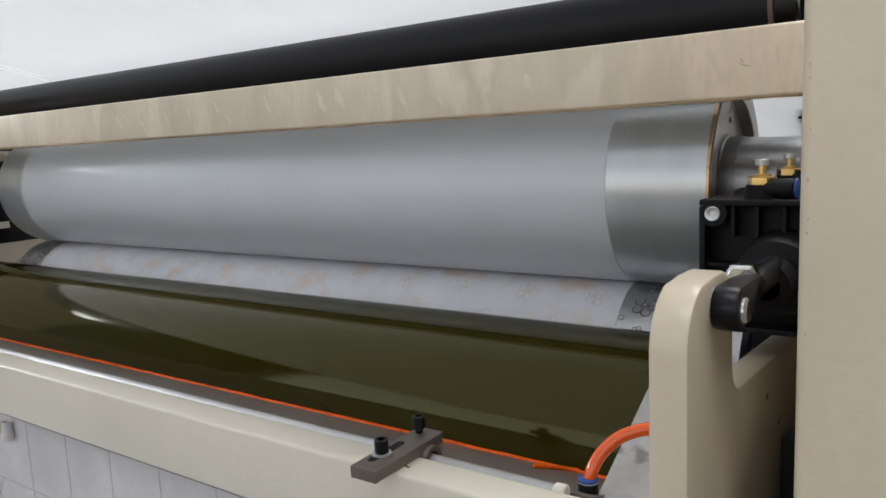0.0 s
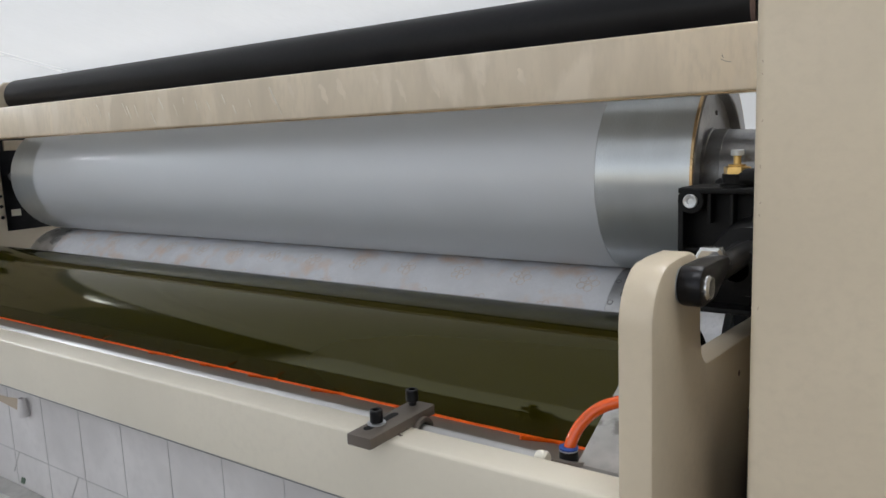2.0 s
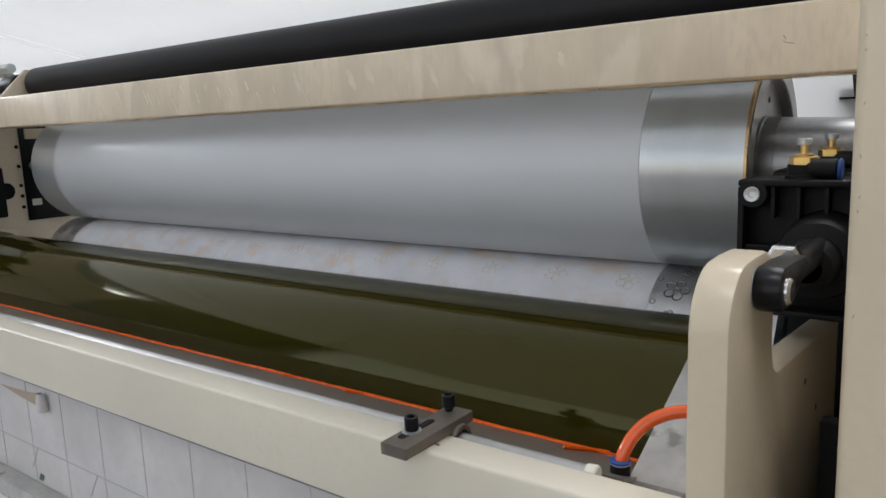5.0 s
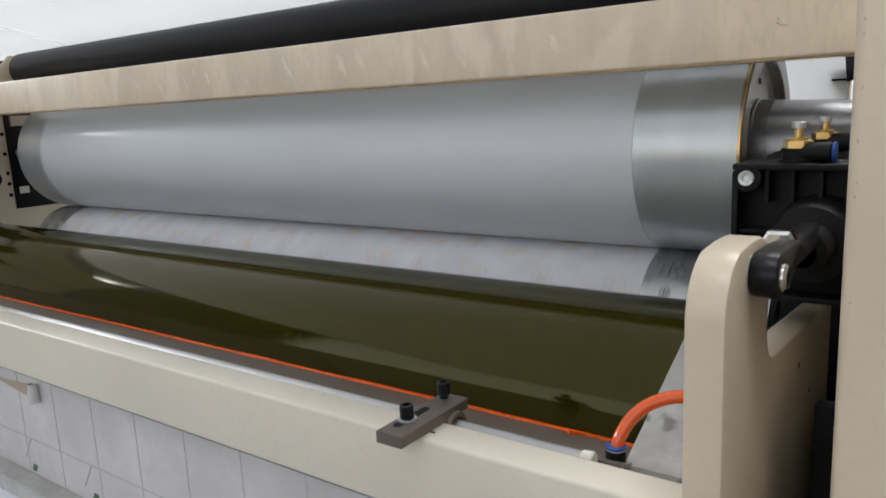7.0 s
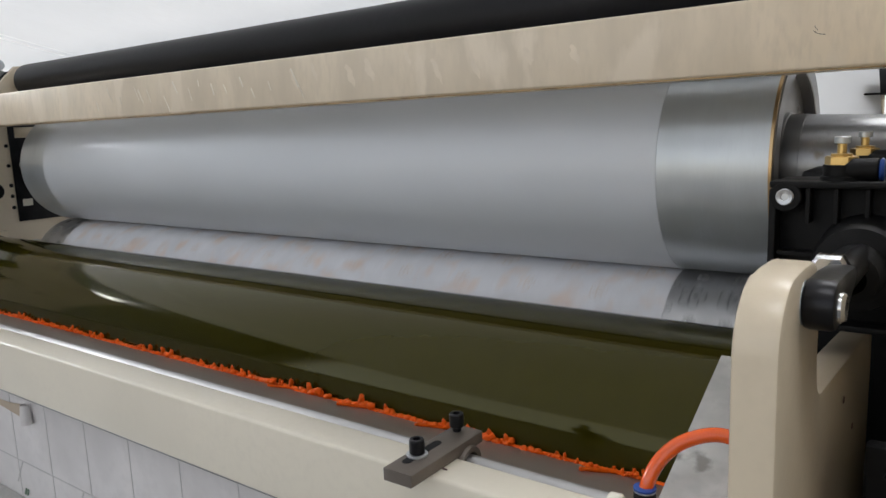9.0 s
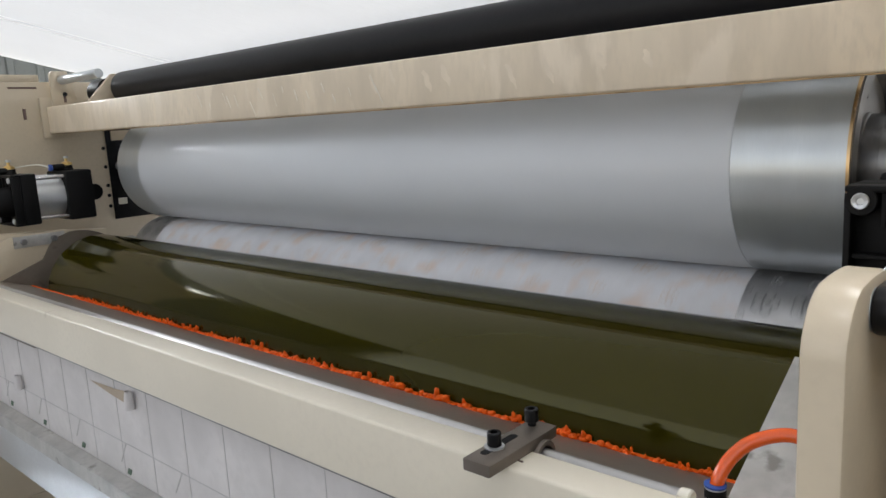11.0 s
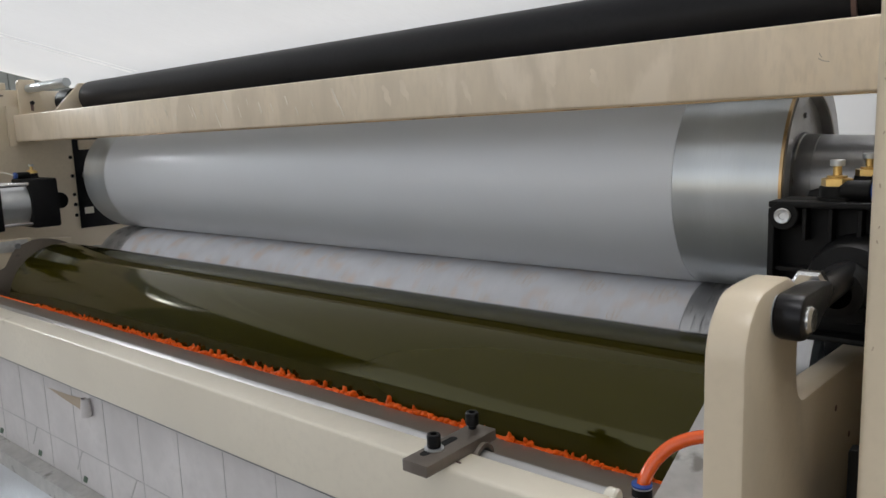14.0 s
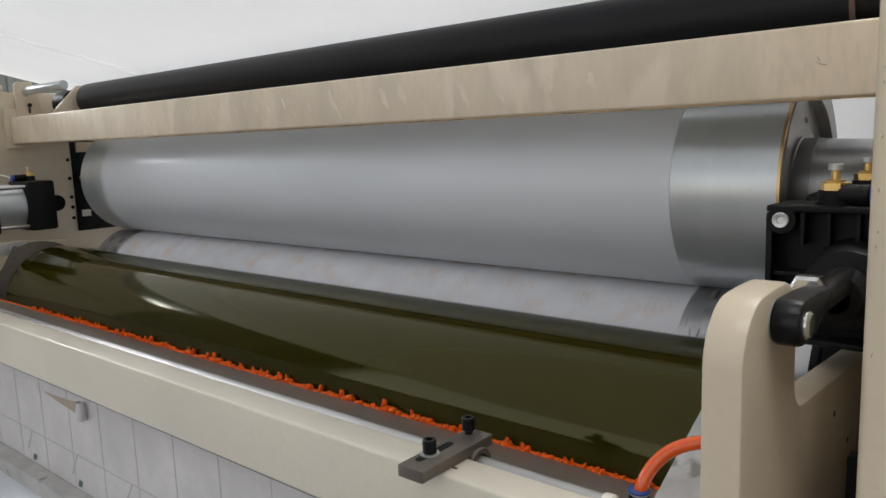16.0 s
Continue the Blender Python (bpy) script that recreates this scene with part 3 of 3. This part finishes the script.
cylinder(0.0, 0.0, 1)
cylinder(-2.0, -0.07, -1)
t = thing("air_hose", "thin clear plastic air hose looping to the cylinder", "hose")
part("tube", hose([(-2.235, 0.745, 1.266), (-2.25, 0.742, 1.272), (-2.27, 0.735, 1.25), (-2.30, 0.72, 1.20), (-2.34, 0.70, 1.12), (-2.40, 0.69, 1.05), (-2.419, 0.69, 1.0)], 0.004, 10), NYLON, t)
t = thing("air_hose", "thin clear plastic air hose between the flow controls", "hose")
part("tube", hose([(-2.235, 0.879, 1.266), (-2.25, 0.872, 1.272), (-2.26, 0.85, 1.276), (-2.28, 0.79, 1.27), (-2.419, 0.76, 1.265)], 0.0018, 8), NYLON, t)


# ---------- ink trough ----------
def trough():
    t = thing("ink_trough", "grey steel ink trough with a sloping doctor blade", "ink trough")
    prof = [(0.634, 1.022), (0.763, 0.9755), (0.762, 0.9735), (0.634, 1.018)]
    part("doctor_blade", prism(prof, -2.15, -0.325, 0), BLADE, t, "brown-grey sloping steel blade")
    part("trough_body", prism([(0.616, 1.012), (0.633, 1.012), (0.700, 0.86), (0.95, 0.78), (0.95, 0.775), (0.69, 0.85), (0.616, 0.95)], -2.15, -0.325, 0), STEEL_DARK, t)
    part("end_plate", prism([(0.615, 0.90), (0.660, 1.010), (0.836, 1.0868), (0.838, 1.0842), (0.6635, 1.0075), (0.619, 0.90)], -0.331, -0.250, 0), PLATE, t, "stained grey end plate")
    far = part("end_plate", prism([(0.62, 0.85), (0.62, 0.985), (0.69, 0.995), (0.80, 1.036)] + arc(RY, RZ, 0.136, 118, 40, 10) + [(0.998, 0.85)], -2.158, -2.146, 0.001), BROWN_PLATE, t, "dull brown-grey end plate")
    part("flange", prism([(0.622, 0.987), (0.622, 1.058), (0.735, 1.106), (0.87, 1.106), (0.87, 1.075), (0.80, 1.0365), (0.69, 0.9955)], -2.160, -2.150, 0.001), CREAM, t, "cream painted flange")
    part("strap", box(-2.1495, -2.1465, 0.738, 0.862, 1.074, 1.103, 0.001), PLATE, t, "grey steel strap")
    for y in (0.761, 0.834):
        part("hex_bolt", lathe([(-2.147, 0.0085), (-2.140, 0.0085), (-2.139, 0.0075)], 'x', (0, y, 1.0885), 6, None, True), STEEL_DARK, t)
    for y, z in ((0.70, 0.978), (0.74, 0.985)):
        part("rivet", lathe([(-2.1465, 0.003), (-2.145, 0.003), (-2.144, 0.0015)], 'x', (0, y, z), 10, None, True), MARK, t)
    return t


trough()


def spray_bar():
    t = thing("spray_bar", "bright steel tube along the edge of the ink trough", "tube")
    part("tube", rod(-2.14, -0.352, 0.0078, 'x', (0, 0.6245, 1.0235), 32), TUBE_STEEL, t)
    part("ferrule", rod(-0.354, -0.343, 0.0088, 'x', (0, 0.6235, 1.0245), 24), NYLON, t, "white nylon ferrule")


def clamp():
    t = thing("clamp_bracket", "grey-brown steel clamp bar with two black socket bolts", "clamp")
    bm = prism([(0.546, 1.0332), (0.649, 1.0332), (0.649, 1.0440), (0.546, 1.0440)], -0.5165, -0.4865, 0.0012)
    part("bar", bm, GUNMETAL, t)
    sl = bmesh.new()
    for y0, y1 in ((0.560, 0.612),):
        out = [(-0.5065 + 0.0042 * math.cos(radians(a)), y1 - 0.005 + 0.0042 * math.sin(radians(a))) for a in range(0, 181, 30)] + [(-0.5065 + 0.0042 * math.cos(radians(a)), y0 + 0.005 + 0.0042 * math.sin(radians(a))) for a in range(180, 361, 30)]
        vs = [sl.verts.new((x, y, 1.0442)) for x, y in out] 
        lo = [sl.verts.new((x, y, 1.0436)) for x, y in out]
        sl.faces.new(vs)
        for i in range(len(vs)):
            sl.faces.new((vs[i], vs[(i + 1) % len(vs)], lo[(i + 1) % len(vs)], lo[i]))
    part("slot", sl, BLACK, t, "dark adjusting slot")
    for y, up in ((0.579, -0.001), (0.637, 0.0015)):
        b = part("socket_bolt", lathe([(1.0468 + up, 0.0060), (1.0475 + up, 0.0066), (1.0585 + up, 0.0066), (1.0595 + up, 0.0058), (1.0595 + up, 0.0036), (1.0545 + up, 0.0034), (1.0545 + up, 0.0001)], 'z', (-0.5065, y, 0), 28), BLACK_STEEL, t, "black socket head bolt")
        if y < 0.6:
            part("washer", lathe([(1.0441, 0.0092), (1.0456, 0.0092), (1.0458, 0.0085), (1.0458, 0.004)], 'z', (-0.5065, y, 0), 28, None, True), ALU, b, "bright washer")
        else:
            part("shank", rod(1.0430, 1.050, 0.0042, 'z', (-0.5065, y, 0), 20), BLACK_STEEL, b)
    part("ring", lathe([(-0.496, 0.0108), (-0.496, 0.0160), (-0.4845, 0.0160), (-0.483, 0.0152), (-0.483, 0.0108), (-0.496, 0.0108)], 'x', (0, 0.6255, 1.0225), 40), GUNMETAL, t)


def hose_and_fitting():
    t = thing("hose_fitting", "black push-in fitting with a blue collar", "fitting")
    part("body", lathe([(0.992, 0.0085), (0.993, 0.0088), (1.0225, 0.0088), (1.0235, 0.0084)], 'z', (-0.338, 0.657, 0), 24, None, True), BLACK, t)
    part("collar", lathe([(1.0248, 0.0086), (1.0250, 0.0091), (1.0268, 0.0091), (1.0272, 0.0080)], 'z', (-0.338, 0.657, 0), 24, None, True), BLUE, t, "blue collar")
    part("ring", lathe([(1.0236, 0.0084), (1.0236, 0.0089), (1.0247, 0.0089), (1.0247, 0.0084)], 'z', (-0.338, 0.657, 0), 24, None, True), ALU, t, "pale ring")
    part("inlet", rod(0.622, 0.652, 0.0080, 'y', (-0.346, 0, 1.001), 20), BLACK, t)
    part("side_screw", lathe([(-0.380, 0.004), (-0.379, 0.0055), (-0.372, 0.0055), (-0.372, 0.003), (-0.360, 0.003)], 'x', (0, 0.651, 1.008), 16, None, True), BLACK, t)
    h = thing("ink_hose", "glossy orange plastic ink hose curving into its fitting", "hose")
    part("tube", hose([(-0.338, 0.657, 1.018), (-0.3365, 0.660, 1.031), (-0.331, 0.668, 1.0455), (-0.3205, 0.676, 1.0580), (-0.307, 0.682, 1.0660), (-0.292, 0.687, 1.0700), (-0.278, 0.688, 1.0695), (-0.262, 0.690, 1.066), (-0.2475, 0.691, 1.062)], 0.0058, 16), HOSE, h)


spray_bar()
clamp()
hose_and_fitting()


# ---------- front cover below the rail ----------
def cover():
    t = thing("front_cover", "front cover wrapped in white protective film with printed grid", "cover panel")
    p = part("panel", box(-2.40, -0.26, 0.605, 0.615, 0.70, 0.9535, 0.001), FILM, t)
    for k in range(19):
        x = -2.355 + 0.1118 * k
        part("printed_line", box(x - 0.0005, x + 0.0005, 0.6044, 0.6052, 0.755, 0.953, 0), FILM_LINE, p)
    part("printed_line", box(-2.40, -0.26, 0.6044, 0.6052, 0.8195, 0.8209, 0), FILM_LINE, p)
    for x, z in ((-1.279, 0.912), (-1.80, 0.838)):
        bm = bmesh.new()
        n = 8
        rows = []
        for i in range(n + 1):
            a = radians(-80 + 300 * i / n)
            rows.append([bm.verts.new((x + 0.009 * math.cos(a) * s + 0.004 * (1 - s), 0.596 - 0.009 * math.sin(a) * s, z + u)) for u, s in ((0.016, 0.7), (0.0, 0.9), (-0.015, 1.0))])
        for a, b in zip(rows, rows[1:]):
            for i in range(2):
                bm.faces.new((a[i], a[i + 1], b[i + 1], b[i]))
        part("peeled_curl", bm, FILM, p, "curled flap of torn film", 80)
    bm = bmesh.new()
    lo = [bm.verts.new(v) for v in ((-1.288, 0.6038, 0.895), (-1.288, 0.6038, 0.922), (-1.345, 0.6038, 0.916), (-1.445, 0.6038, 0.912), (-1.375, 0.6038, 0.903))]
    bm.faces.new(lo)
    part("bare_patch", bm, TAN, p, "cream paint laid bare by the torn film")
    for k in range(6):
        x = -1.90 + 0.186 * k
        for j in range(2):
            part("printed_mark", hose([(x + 0.004 + 0.007 * j, 0.6052, 0.764), (x + 0.010 + 0.007 * j, 0.6052, 0.774)], 0.0026, 6, None, 2), PRINT_GREEN, p)
        for j in range(4):
            part("printed_bar", hose([(x - 0.018 + 0.007 * j, 0.6054, 0.780 + 0.0105 * j), (x - 0.012 + 0.007 * j, 0.6054, 0.788 + 0.0105 * j)], 0.0016, 6, None, 2), FILM_LINE, p)
    part("tape", box(-2.2, -1.69, 0.6025, 0.604, 0.929, 0.948, 0.0003), GUNMETAL, p, "brown tape strip")
    bm = prism([(0.578, 0.722), (0.578, 0.752), (0.604, 0.757), (0.604, 0.750), (0.583, 0.746), (0.583, 0.722)], -2.40, -0.26, 0)
    ledge = thing("ledge_profile", "grey aluminium ledge along the foot of the front cover", "ledge")
    part("profile", bm, PLATE, ledge)
    part("web_plate", box(-2.40, -0.26, 0.604, 0.612, 0.60, 0.699, 0.0005), ALU, ledge)
    tb = thing("lower_table", "pale metal table below the front cover", "table")
    part("table_top", box(-2.10, -0.3, 0.16, 0.56, 0.46, 0.475, 0.002), ALU, tb)
    for x in (-2.05, -0.4):
        for y in (0.20, 0.52):
            part("leg", box(x - 0.02, x + 0.02, y - 0.02, y + 0.02, 0, 0.46, 0.002), STEEL_DARK, tb)
    g = thing("guard_tube", "bright steel tube rail in front of the machine", "rail")
    part("tube", rod(-2.35, -0.9, 0.013, 'x', (0, 0.47, 0.672), 32), CHROME, g)
    for x in (-2.3, -0.95):
        part("post", rod(0.476, 0.672, 0.008, 'z', (x, 0.47, 0), 16), STEEL_DARK, g)


cover()


# ---------- guide roller brackets and small things ----------
def brackets():
    b = thing("roller_bracket", "cream bearing bracket of the guide roller", "bracket", group="roller brackets")
    out = [(1.018, 1.4335), (1.018, 1.440), (1.092, 1.516), (1.165, 1.520), (1.185, 1.45), (1.185, 1.433)]
    part("plate", prism([(y, z) for y, z in out], -2.272, -2.258, 0.0015), CREAM, b)
    part("housing", lathe([(-2.345, 0.022), (-2.345, 0.036), (-2.2725, 0.036)], 'x', (0, BY - 0.03, BZ - 0.006), 36, None, True), BLACK, b, "black bearing housing")
    part("bearing", lathe([(-2.2575, 0.030), (-2.240, 0.030), (-2.236, 0.018)], 'x', (0, BY, BZ), 32, None, True), BLACK, b)
    part("base", box(FAR + 0.001, -2.254, 1.046, 1.19, 1.42, 1.433, 0.001), CREAM, b)
    b = thing("roller_bracket", "cream bearing bracket of the guide roller", "bracket", group="roller brackets")
    part("plate", prism([(1.05, 1.434), (1.05, 1.56), (1.19, 1.56), (1.19, 1.434)], -0.235, -0.215, 0.0015), CREAM, b)
    part("bearing", lathe([(-0.246, 0.030), (-0.2355, 0.034)], 'x', (0, BY, BZ), 32, None, True), BLACK, b)
    part("base", box(-0.235, NEAR - 0.001, 1.04, 1.19, 1.42, 1.434, 0.001), CREAM, b)
    b = thing("spreader_bracket", "cream plate bracket holding a bright spreader tube", "bracket")
    part("plate", prism([(0.977, 1.434), (0.977, 1.526), (0.985, 1.534), (1.026, 1.534), (1.036, 1.50), (1.05, 1.434)], -2.408, -2.398, 0.0015), CREAM, b)
    part("slot_bolt", rod(-2.3985, -2.390, 0.006, 'x', (0, 1.012, 1.468), 12), BLACK_STEEL, b)
    part("slot", box(-2.3985, -2.3975, 1.008, 1.016, 1.445, 1.464, 0), MARK, b)
    part("tube", rod(-2.398, -2.15, 0.0125, 'x', (0, 1.008, 1.5085), 28), STEEL, b, "bright spreader tube")
    v = thing("lift_valve", "black air valve block on a bright rod", "valve")
    part("block", box(-0.280, -0.16, 1.30, 1.36, 1.334, 1.369, 0.002), BLACK, v)
    part("rod", rod(1.05, 1.335, 0.005, 'z', (-0.262, 1.33, 0), 16), CHROME, v)
    part("stand", box(-0.28, -0.10, 1.30, 1.36, 0.0, 1.05, 0.003), CREAM, v)
    w = thing("slot_block", "dark grey bearing block between roller and side frame", "bearing block")
    part("block", box(FAR + 0.005, -2.30, 1.20, 1.31, 1.17, 1.33, 0.004), STEEL_DARK, w)
    part("sticker", box(FAR + 0.0051, FAR + 0.006, 1.137, 1.165, 1.130, 1.150, 0), NYLON, w, "white sticker")
    part("lip", box(FAR + 0.0051, FAR + 0.012, 1.137, 1.31, 1.328, 1.358, 0.001), CREAM, w, "cream painted lip")
    w2 = thing("bearing_block", "dark bearing block of the embossing roller", "bearing block")
    # top carried up beyond the bearing to cover a bright sliver of wall
    part("block", box(-0.285, -0.075, 1.04, 1.27, 0.80, 1.150, 0.004), BLACK, w2)
    part("foot", box(-0.27, -0.09, 1.05, 1.25, 0.0, 0.80, 0.004), BLACK, w2)
    # added backing: stops the bright wall showing through the far frame's slot
    part("base", box(FAR + 0.0005, FAR + 0.0045, 1.122, 1.31, 1.086, 1.415, 0.001), BLACK_STEEL, w, "dull dark plate added to close the slot")



# Made-up black bulk that keeps the gap between arm and post dark.
def motor():
    m = thing("gap_filler", "motor-shaped black filler added to darken the gap behind the swing arm", "motor")
    part("housing", rod(0.74, 1.02, 0.075, 'y', (-0.115, 0, 0.985), 40, 0.006), BLACK, m)
    part("flange", box(-0.195, -0.035, 0.725, 0.742, 0.90, 1.07, 0.004), BLACK, m)
    for dx in (-0.06, 0.06):
        for dz in (-0.065, 0.065):
            part("bolt", rod(0.718, 0.726, 0.006, 'y', (-0.115 + dx, 0, 0.985 + dz), 6), BLACK_STEEL, m)
    part("pedestal", box(-0.19, -0.04, 0.76, 1.0, 0.0, 0.915, 0.004), BLACK, m)


brackets()
motor()


# ---------- ink ----------
def ink_line():
    t = thing("ink_bead", "thin line of bright orange ink in the roller nip", "ink")
    rnd = random.Random(3)
    pts = [(-2.13 + 0.03 * k, 0.7610 + rnd.uniform(-0.0006, 0.0006), 0.9768 + rnd.uniform(-0.0003, 0.0004)) for k in range(61)]
    part("line", hose(pts, 0.0026, 8, None, 2), INK, t)
    return t


def ink_froth():
    rnd = random.Random(11)
    made = []
    meshes = []
    for k in range(14):
        bm = bmesh.new()
        big = rnd.uniform(0.75, 1.55)
        for j in range(rnd.randint(7, 11)):
            x = rnd.uniform(-0.012, 0.012)
            r = rnd.uniform(0.0016, 0.0036) * big
            blob(bm, (x, rnd.uniform(-0.004, 0.002), rnd.uniform(-0.001, 0.002) * big), r, (1.2, 1, 1), 17 * k + j)
        for j in range(rnd.randint(0, 2)):
            x = rnd.uniform(-0.009, 0.009)
            blob(bm, (x, -0.001, 0.0045 * big), rnd.uniform(0.0014, 0.0024) * big, (0.9, 1, 2.1), 31 * k + j)
        me = bpy.data.meshes.new("froth")
        bm.to_mesh(me)
        bm.free()
        me.materials.append(INK)
        me.shade_smooth()
        meshes.append((big, me))
    meshes.sort(key=lambda m: m[0])
    small, large = [m for _, m in meshes[:7]], [m for _, m in meshes[5:]]
    x = -1.86
    while x < -0.36:
        # fine froth far along the nip, larger lumps nearer, with gaps at the near end
        ob = new("ink_froth", rnd.choice(small if x < -1.35 or x > -0.50 else large))
        tagged(ob, "lumpy bright orange ink froth in the roller nip", "ink froth", "ink froth along the nip", "stuff")
        made.append((ob, x, rnd.uniform(7.2, 8.3), rnd.uniform(0.0, 6.28), rnd.uniform(-0.0015, 0.0015)))
        x += rnd.uniform(0.017, 0.023) if x < -0.62 else rnd.uniform(0.022, 0.034)
    return made


def ink_streaks():
    """Drips that creep over the blade and shrink back."""
    made = []
    for x, size in ((-1.33, 0.8), (-1.12, 0.9), (-0.98, 1.0), (-0.87, 1.0), (-0.74, 1.1), (-0.62, 1.1), (-0.415, 1.3)):
        bm = bmesh.new()
        pts = [(0.016 * size, 0.003, 0.0002), (0.006 * size, -0.004, 0.0026), (0.001 * size, -0.014 * size, 0.0062 * size), (-0.008 * size, -0.030 * size, 0.0120 * size)]
        hose(pts, 0.0017 * size, 8, bm, 4)
        ob = part("ink_streak", bm, INK)
        tagged(ob, "streak of orange ink running over the doctor blade", "ink streak", "ink streaks on the blade", "stuff")
        made.append((ob, x))
    return made


ink_line()
FROTH, STREAKS = ink_froth(), ink_streaks()


def turned(t):
    """Degrees that the rollers' surface has turned, at rest until the drive starts."""
    a = max(0.0, t - 4.9)
    return 125 * min(a, 2.9) ** 2 / 2 + max(0.0, a - 2.9) * 362


def motions():
    times = [0.0, 4.8] + [round(4.9 + 0.2 * k, 2) for k in range(56)]
    times[-1] = 16.0
    for ob, y, z, r, way in ((TOP, SY, SZ, SR, -1), (EMB, EY, EZ, ER, 1), (RUB, RY, RZ, RR, -1), (GUI, BY, BZ, 0.14, -1)):
        walk(ob, [(t, pose(0, y, z, way * turned(t) * 0.12 / r)) for t in times])
    for ob, x, start, phase, dz in FROTH:
        rows = [(0.0, pose(x, 0.7665, 0.966)), (start, pose(x, 0.7665, 0.966)), (start + 0.6, pose(x, 0.7600, 0.9775 + dz))]
        rows += [(t, pose(x + 0.003 * math.sin(2.1 * t + phase), 0.7590 + 0.0006 * math.sin(5 * t + phase), 0.9785 + dz + 0.0016 * math.sin(3.3 * t + 2 * phase), 0, 9 * math.sin(2.7 * t + phase), 0)) for t in [9.0 + 0.5 * k for k in range(15)]]
        walk(ob, rows)
    shown = ((0.3, 1.0, 4.6, 5.6, 8.6, 9.6), (0.5, 1.2, 4.4, 5.4, 20, 21), (0.6, 1.3, 4.2, 5.2, 20, 21), (0.4, 1.2, 4.4, 5.4, 8.2, 8.6), (0.7, 1.4, 4.6, 5.6, 7.6, 8.0), (20, 21, 22, 23, 8.0, 8.5), (-1, -0.5, 6.0, 7.4, 8.0, 8.6))
    for (ob, x), (a, b, c, d, e, f) in zip(STREAKS, shown):
        def out(t):
            k = max(0.0, min(1.0, (t - a) / (b - a))) * max(0.0, min(1.0, (d - t) / (d - c)))
            k = max(k, max(0.0, min(1.0, (t - e) / (f - e))) * max(0.0, min(1.0, (10.6 - t) / 0.6)))
            return k
        walk(ob, [(t, pose(x, 0.759 + 0.030 * (1 - out(t)), 0.9780 - 0.013 * (1 - out(t)))) for t in [0.25 * k for k in range(65)]])
    drift = ((0.0, 0.0), (1.5, 0.010), (3.5, 0.018), (5.0, 0.0), (8.0, -0.03), (10.2, -0.015), (12.5, 0.05), (14.5, 0.0), (16.0, 0.045))
    for k, (ob, x) in enumerate(FOLDS):
        walk(ob, [(t, pose(x - 0.02 + d * (1 - 0.25 * k), 0, 0)) for t, d in drift])


motions()
